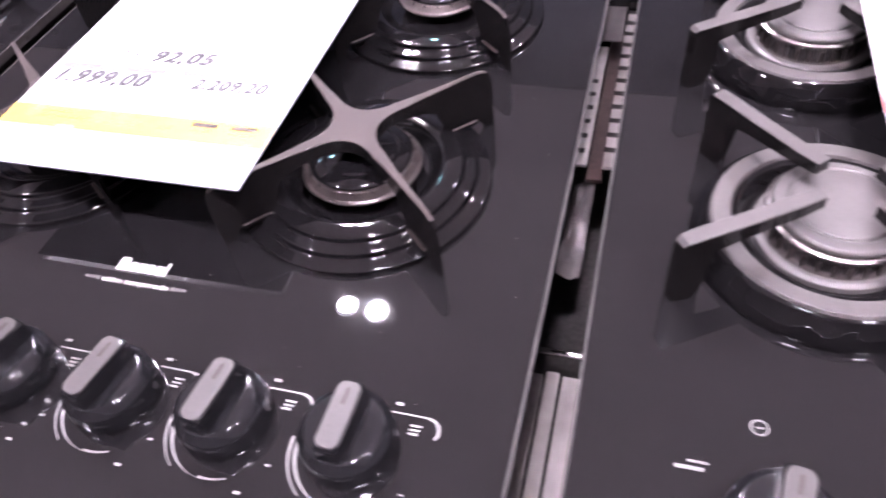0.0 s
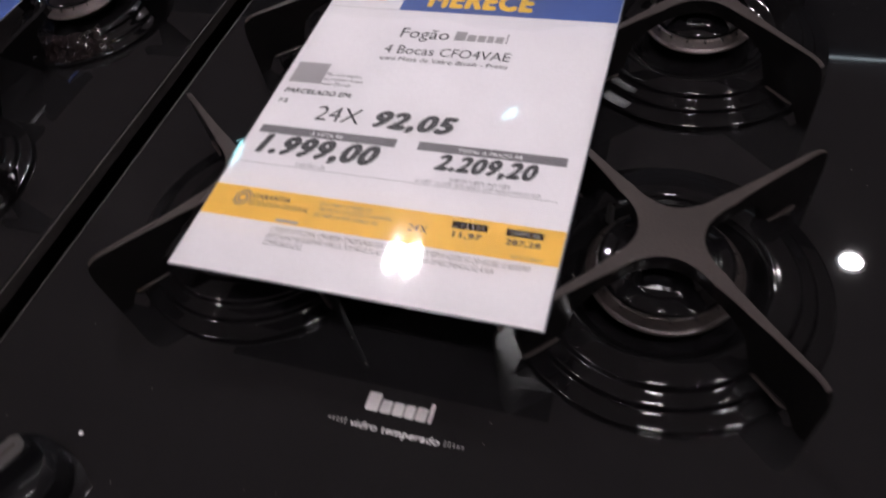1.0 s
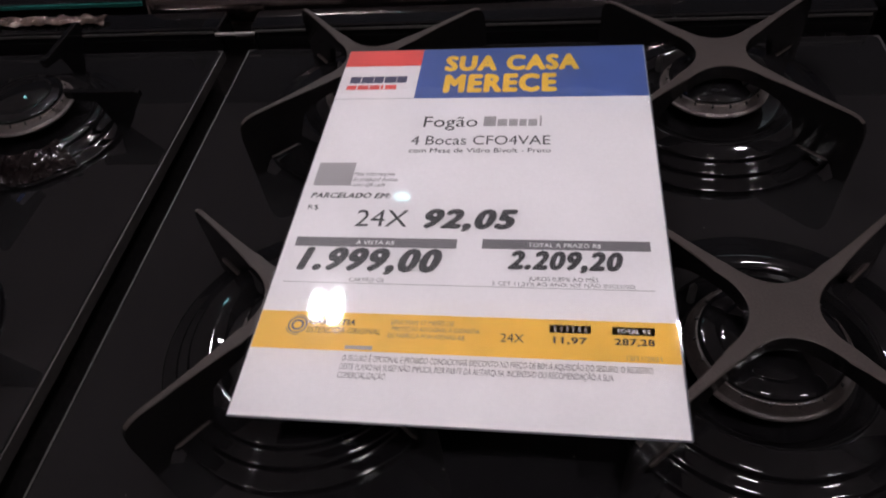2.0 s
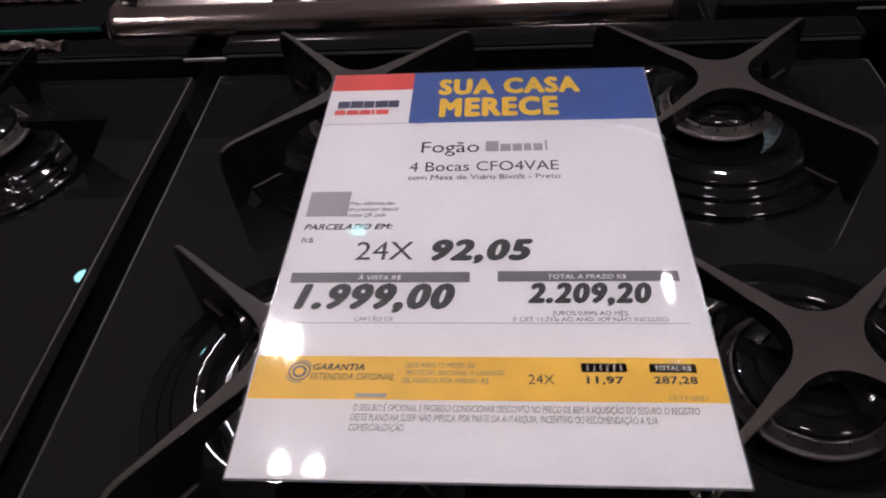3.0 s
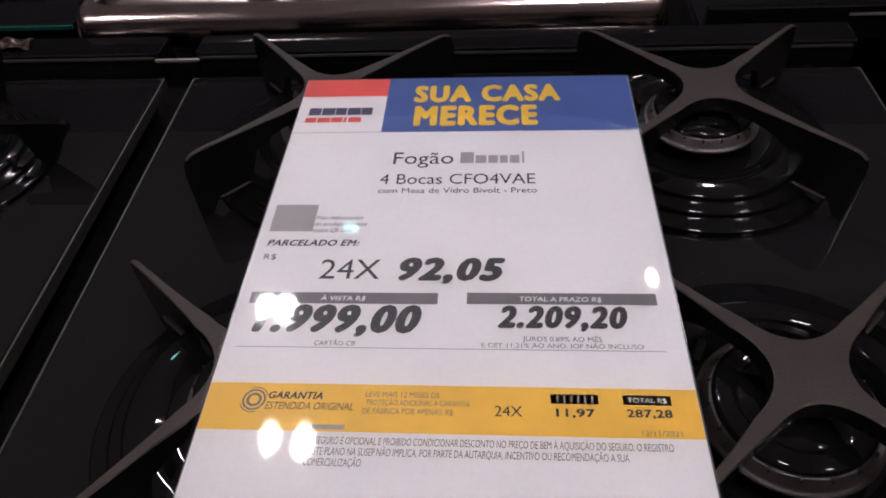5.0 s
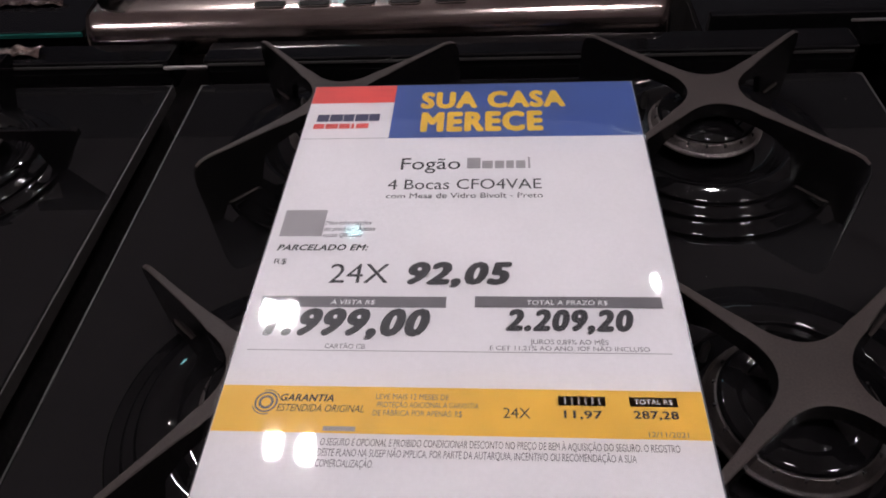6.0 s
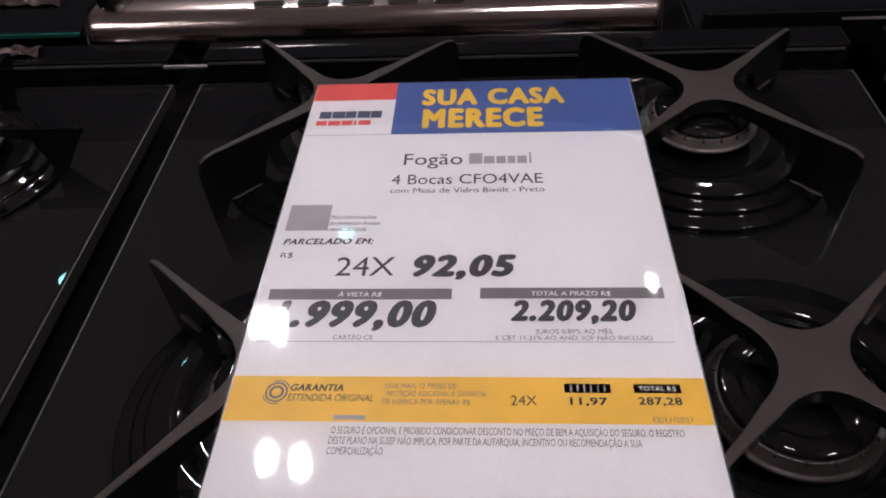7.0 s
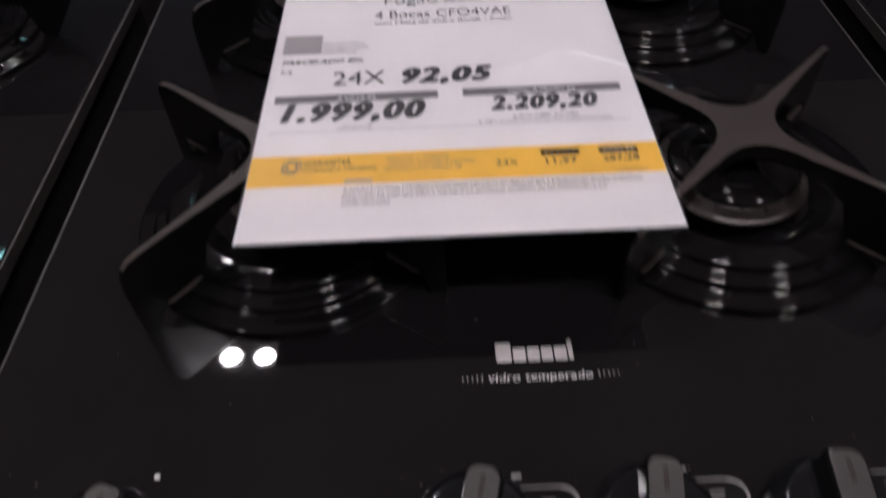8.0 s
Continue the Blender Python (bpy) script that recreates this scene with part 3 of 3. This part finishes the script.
def silver_burner(x, y):
    t = thing("gas_burner", (x, y, HOB), "large silver alloy gas burner on a black hob", "gas burner", "silver burners of a hob")
    tray = rounded([(0.0, 0.0003), (0.0800, 0.0003), (0.0800, 0.004), (0.0775, 0.010), (0.0735, 0.0165), (0.0715, 0.0190), (0.055, 0.0185), (0.048, 0.009), (0.0, 0.008)], 0.002)
    part("drip_tray", lathe(tray, 96), GLOSS, t, "glossy black drip tray", True)
    part("trim_ring", lathe(rounded([(0.0575, 0.0183), (0.0590, 0.0205), (0.0690, 0.0207), (0.0705, 0.0187)], 0.0005), 96), GREY_IRON, t, "pale grey ring")
    part("burner_base", lathe(rounded([(0.0455, 0.0085), (0.0450, 0.0120), (0.0420, 0.0135), (0.0, 0.0135)], 0.0008), 64), SILVER, t, "dull silver base flange", True)
    head = part("burner_head", lathe(rounded([(0.0395, 0.0134), (0.0392, 0.0255), (0.0408, 0.0265), (0.0408, 0.0290), (0.0385, 0.0300), (0.0, 0.0300)], 0.0006), 64), BRIGHT, t, "polished silver burner head", True)
    slot = part("port", block(-0.0006, 0.0010, -0.0009, 0.0009, 0.0, 0.0085), BURNT, head, at=pose(0, 0, 0, 0, 0, 0) @ pose(0.0390, 0, 0.0155))
    for i in range(1, 30):
        shared(slot, pose(0, 0, 0, 0, 0, 12 * i) @ pose(0.0390, 0, 0.0155))
    cap = rounded([(0.0, 0.0300), (0.0372, 0.0300), (0.0378, 0.0322), (0.0360, 0.0338), (0.0305, 0.0346), (0.0296, 0.0336), (0.0285, 0.0336), (0.0276, 0.0350), (0.0150, 0.0358), (0.0, 0.0360)], 0.0007)
    part("burner_cap", lathe(cap, 72), SILVER, t, "dull silver cap with a ring groove", True)


GREY_ARM = [(0.020, 0.0046, 0.002, -0.006), (0.034, 0.0050, 0.001, -0.008), (0.070, 0.0050, 0.0, -0.011), (0.086, 0.0050, 0, -0.014), (0.091, 0.0050, 0, -0.0495), (0.104, 0.0048, -0.0005, -0.0495), (0.1065, 0.0045, -0.003, -0.0495)]
for bx, by in ((0.5605, 0.063), (0.5605, 0.270), (0.806, 0.063), (0.806, 0.270)):
    silver_burner(bx, by)
    # Same split: grey lit tops over near-black shaded sides.
    pan_support(bx, by, GREY_ARM, SHADED_SIDE, "pale grey four-armed pan support over a silver burner", "grey pan supports", 1.0, turn=-7.0, upper=GREY_IRON, angle=40)
right_knobs = ((0.527, -10), (0.600, -6))
for kx, turn in right_knobs:
    knob(kx, -0.122, turn, "knobs of a neighbouring hob")
rcx = 0.691
part("scale_arc", arc_band(0.520 - rcx, -0.070 - mcy, 0.0036, 0.0046, 0, 360), PRINT_MID, right, "small printed ring", at=pose(0, 0, 0.0003))
part("scale_mark", block(0.518 - rcx, 0.522 - rcx, -0.0705 - mcy, -0.0695 - mcy, 0.0001, 0.0003), PRINT_MID, right)
part("scale_mark", block(0.480 - rcx, 0.494 - rcx, -0.0995 - mcy, -0.0975 - mcy, 0.0001, 0.0003), PRINT_MID, right)
part("scale_mark", block(0.486 - rcx, 0.496 - rcx, -0.0955 - mcy, -0.0942 - mcy, 0.0001, 0.0003), PRINT_MID, right)


def plain_sign(x, y, z, panels):
    t = thing("price_sign", (x, y, z), "white price sheet with coloured panels on a neighbouring cooker", "price sign")
    part("sheet", block(0, 0.21, 0, 0.297, 0.0002, 0.0008), PAPER, t)
    for x0, x1, y0, y1, m in panels:
        part("panel", block(x0, x1, y0, y1, 0.0009, 0.00095), m, t)
    part("sleeve", skin(-0.002, 0.212, -0.002, 0.299, 0.0016), FILM, t, "clear glossy plastic sleeve").visible_shadow = False


plain_sign(0.583, 0.095, TOP + 0.0024, [(0.0002, 0.06, 0.030, 0.048, RED)])
plain_sign(-0.504, -0.040, HOB + 0.0395, [(0.0555, 0.2098, 0.2395, 0.2968, BLUE), (0.0002, 0.0555, 0.2775, 0.2968, RED), (0.0002, 0.2098, 0.0375, 0.0605, YELLOW)])

# ---------------------------------------------------------------- the cooker on the left
left = cooker("gas_cooker", -0.670, -0.148, "glossy black gas cooker beside the one with the sign")
for bx, by in ((-0.269, 0.058), (-0.269, 0.273), (-0.530, 0.058), (-0.530, 0.273)):
    burner(bx, by, "black gas burner with a stepped tray on glossy hob", "burners of the glossy hob", True)
    pan_support(bx, by, THIN_ARM, GLOSS, "thin glossy black four-armed pan support over a burner", "pan supports of the glossy hob", 1.0, turn=45.0, top=HOB + 0.038)


# ---------------------------------------------------------------- the narrow gap with its sheet-metal channel
def gap_channel():
    t = thing("gap_channel", (0.4155, 0.0, 0.70), "galvanised sheet-metal channel deep between two cookers", "metal channel")
    # folded strips at the front, lowest
    for x0, x1, z1 in ((-0.0330, -0.0200, 0.020), (-0.0175, -0.0070, 0.026), (-0.0045, 0.0110, 0.022)):
        part("front_strip", block(x0, x1, -0.21, 0.036, z1 - 0.004, z1, 0.0015), PALE_STEEL, t)
    part("cross_bar", lathe(rounded([(0.0, -0.026), (0.0030, -0.026), (0.0030, 0.026), (0.0, 0.026)], 0.0006), 20), CHROME, t, "shiny chrome cross bar", True, pose(0, 0.054, 0.026, 0, 90, 0))
    # bent middle plates
    plate = bmesh.new()
    bmesh.ops.create_grid(plate, x_segments=10, y_segments=16, size=0.5)
    for v in plate.verts:
        x, y = -0.0125 + 0.019 * v.co.x, 0.160 + 0.115 * v.co.y
        v.co = (x, y, 0.064 + 0.010 * noise.noise((x * 60, y * 24, 1.0)) + 0.006 * noise.noise((x * 150, y * 40, 4.0)))
    bmesh.ops.solidify(plate, geom=list(plate.faces), thickness=0.0008)
    part("bent_plate", plate, GALVA, t, "buckled bare metal plate")
    part("dark_plate", block(-0.0115, 0.0030, 0.21, 0.50, 0.070, 0.074), DARK_BROWN, t, "dark brown plate")
    part("cover_plate", block(-0.0225, 0.0005, 0.385, 0.60, 0.1035, 0.1050), GALVA, t)
    for x0, x1, y0, y1, s0, count in ((-0.0240, -0.0115, 0.200, 0.380, 0.218, 6), (0.0022, 0.0160, 0.200, 0.60, 0.222, 17)):
        flange = part("slotted_flange", block(x0, x1, y0, y1, 0.097, 0.100), PALE_STEEL, t)
        first, half = None, (x1 - x0) / 2
        for i in range(count):
            m = pose((x0 + x1) / 2 - 0.0015, s0 + 0.0205 * i, 0.1004)
            if first is None:
                first = part("slot", block(-half + 0.001, half - 0.002, -0.0030, 0.0030, -0.0002, 0.0003), DARK, flange, at=m)
            else:
                shared(first, m)
    # Dark block stands in for the shade deep in the gap.
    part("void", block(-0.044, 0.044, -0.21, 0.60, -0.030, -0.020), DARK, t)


gap_channel()


def joint_strip():
    """A slim bright strip that bridges the rear rails of two cookers."""
    t = thing("joint_strip", (-0.1345, 0.3905, HOB + 0.0110), "slim pale steel strip bridging two cooker rails", "metal strip")
    part("strip", block(-0.0185, 0.0185, -0.0012, 0.0012, -0.0012, 0.0012, 0.0004), PALE_STEEL, t)


joint_strip()

# ---------------------------------------------------------------- the cookers that stand back to back behind
def steel_hob():
    t = thing("steel_hob", (0.015, 0.43, HOB), "brushed stainless steel hob with vent slots in its rear edge", "gas cooker")
    bm = bmesh.new()
    prof = [(0.006, -0.008), (0.0015, -0.004), (-0.002, 0.002), (-0.0035, 0.009), (-0.003, 0.016), (-0.0005, 0.023), (0.0035, 0.029), (0.009, 0.0335), (0.016, 0.036), (0.060, 0.037), (0.075, 0.036), (0.080, 0.030), (0.50, 0.030), (0.50, -0.008)]
    x0, x1 = -0.253, 0.250
    loops = []
    for x, inset in ((x0, 0.010), (x0 + 0.002, 0.005), (x0 + 0.006, 0.0015), (x0 + 0.012, 0.0), (x0 + 0.014, 0.0), (x0 + 0.022, 0.0), (x1 - 0.022, 0.0), (x1 - 0.014, 0.0), (x1 - 0.012, 0.0), (x1 - 0.006, 0.0015), (x1 - 0.002, 0.005), (x1, 0.010)):
        loops.append([bm.verts.new((x, y + (inset if y < 0.2 else 0), z - (inset if z > 0 else 0))) for y, z in prof])
    for a, b in zip(loops, loops[1:]):
        for i in range(len(prof) - 1):
            bm.faces.new((a[i], b[i], b[i + 1], a[i + 1]))
    for l in (loops[0], loops[-1]):
        bm.faces.new(l)
    part("steel_top", bm, STEEL, t, smooth=True)
    part("body", block(-0.245, 0.245, 0.02, 0.49, -HOB, -0.006), GALVA, t)
    slot = None
    for i in range(5):
        m = pose(-0.085 + 0.0385 * i, 0.0165, 0.0352, 5)
        if slot is None:
            slot = part("vent_slot", prism(rounded_rect(-0.0125, 0.0125, -0.0035, 0.0035, 0.0034), -0.001, 0.0013), DARK, t, "dark stamped vent slot", at=m)
            part("slot_lip", prism(rounded_rect(-0.0145, 0.0145, -0.0052, 0.0052, 0.005), -0.001, 0.0008, 0.0006), STEEL, slot)
        else:
            c = shared(slot, m)
            shared(slot.children[0], Matrix.Identity(4)).parent = c
    for x in (-0.232, 0.232):
        part("hinge", block(x - 0.005, x + 0.005, 0.018, 0.10, 0.030, 0.065, 0.003), GLOSS, t, "black lid hinge")


steel_hob()


def back_right_hob():
    t = thing("glass_hob", (0.53, 0.69, HOB), "dark glass hob standing back to back behind", "gas cooker")
    part("glass_top", block(-0.235, 0.27, -0.245, 0.24, -0.008, 0.0, 0.001), GLASS, t)
    part("rear_rail", block(-0.235, 0.27, -0.2575, -0.247, -0.008, 0.022, 0.002), GLOSS, t)
    # Pale strip put in place of the bright highlight on this rail.
    part("rail_trim", block(-0.125, 0.268, -0.2590, -0.2578, 0.0150, 0.0168), PALE_STEEL, t, "slim pale strip for this rail's highlight")
    part("body", block(-0.23, 0.265, -0.24, 0.24, -HOB, -0.009), GLOSS, t)


back_right_hob()


def back_left_hob():
    t = thing("glass_hob", (-0.50, 0.70, HOB), "dark glass hob with a green cut edge behind", "gas cooker")
    part("glass_top", block(-0.25, 0.235, -0.225, 0.24, -0.008, 0.0, 0.001), GLASS, t)
    part("glass_edge", block(-0.25, 0.235, -0.2285, -0.2255, -0.0042, -0.0008), TEAL, t, "green cut glass edge")
    part("body", block(-0.245, 0.23, -0.21, 0.24, -HOB, -0.009), GLOSS, t)


back_left_hob()


# A crumpled strip, added to give the sparkle along a hob edge.
def crumpled_glints(x0, y0, z0):
    t = thing("protective_wrap", (x0, y0, z0), "crumpled shiny strip added for sparkles along a hob edge", "plastic wrap")
    bm = bmesh.new()
    bmesh.ops.create_grid(bm, x_segments=60, y_segments=10, size=0.5)
    for v in bm.verts:
        x, y = v.co.x * 0.19, v.co.y * 0.014
        v.co = (x, y, 0.003 + 0.004 * noise.noise((x * 90, y * 160, 2.0)) + 0.002 * noise.noise((x * 260, y * 300, 5.0)))
    bmesh.ops.solidify(bm, geom=list(bm.faces), thickness=0.0004)
    part("film", bm, FOIL, t)


crumpled_glints(-0.36, 0.408, HOB + 0.0165)
# Second strip stands in for broken highlights on the glass.
crumpled_glints(-0.40, 0.530, HOB + 0.0005)


def tray_glints(x, y, seed):
    """Crumpled glossy skin, added to scatter glints on one side of a burner's tray."""
    t = thing("protective_wrap", (x, y, HOB + 0.0005), "crumpled glossy dark skin added for glints on a burner tray", "plastic wrap", "film on the glossy hob")
    bm = bmesh.new()
    rows = []
    for j in range(12):
        row = []
        for i in range(44):
            a = radians(-98 + 58 * i / 43)
            r = 0.0540 + 0.0018 * j + 0.004 * noise.noise((3.0 * math.cos(a), 3.0 * math.sin(a), seed + 0.2 * j))
            p = Vector((r * math.cos(a), r * math.sin(a), 0))
            p.z = max(0.0004, 0.0170 - 0.0012 * j + 0.0016 * noise.noise((p.x * 95, p.y * 95, seed)) + 0.0010 * noise.noise((p.x * 240, p.y * 240, seed + 3)))
            row.append(bm.verts.new(p))
        rows.append(row)
    for a, b in zip(rows, rows[1:]):
        for i in range(43):
            bm.faces.new((a[i], a[i + 1], b[i + 1], b[i]))
    part("film", bm, CRINKLE, t)


tray_glints(-0.269, 0.273, 4.0)
tray_glints(-0.269, 0.058, 9.0)


def dust():
    """Fine pale specks scattered over the dark glass."""
    rng = random.Random(5)
    bm = bmesh.new()
    for k in range(110):
        x, y, r = rng.uniform(-0.11, 0.39), rng.uniform(-0.17, 0.37), rng.uniform(0.00012, 0.00036)
        bmesh.ops.create_icosphere(bm, subdivisions=1, radius=r, matrix=pose(x, y, HOB + 0.6 * r) @ Matrix.Diagonal((rng.uniform(0.7, 1.8), 1.0, 0.6, 1)))
    tagged(part("dust", bm, PRINT_DIM), "fine pale dust specks on the black glass hob", "dust", kind="stuff")


dust()
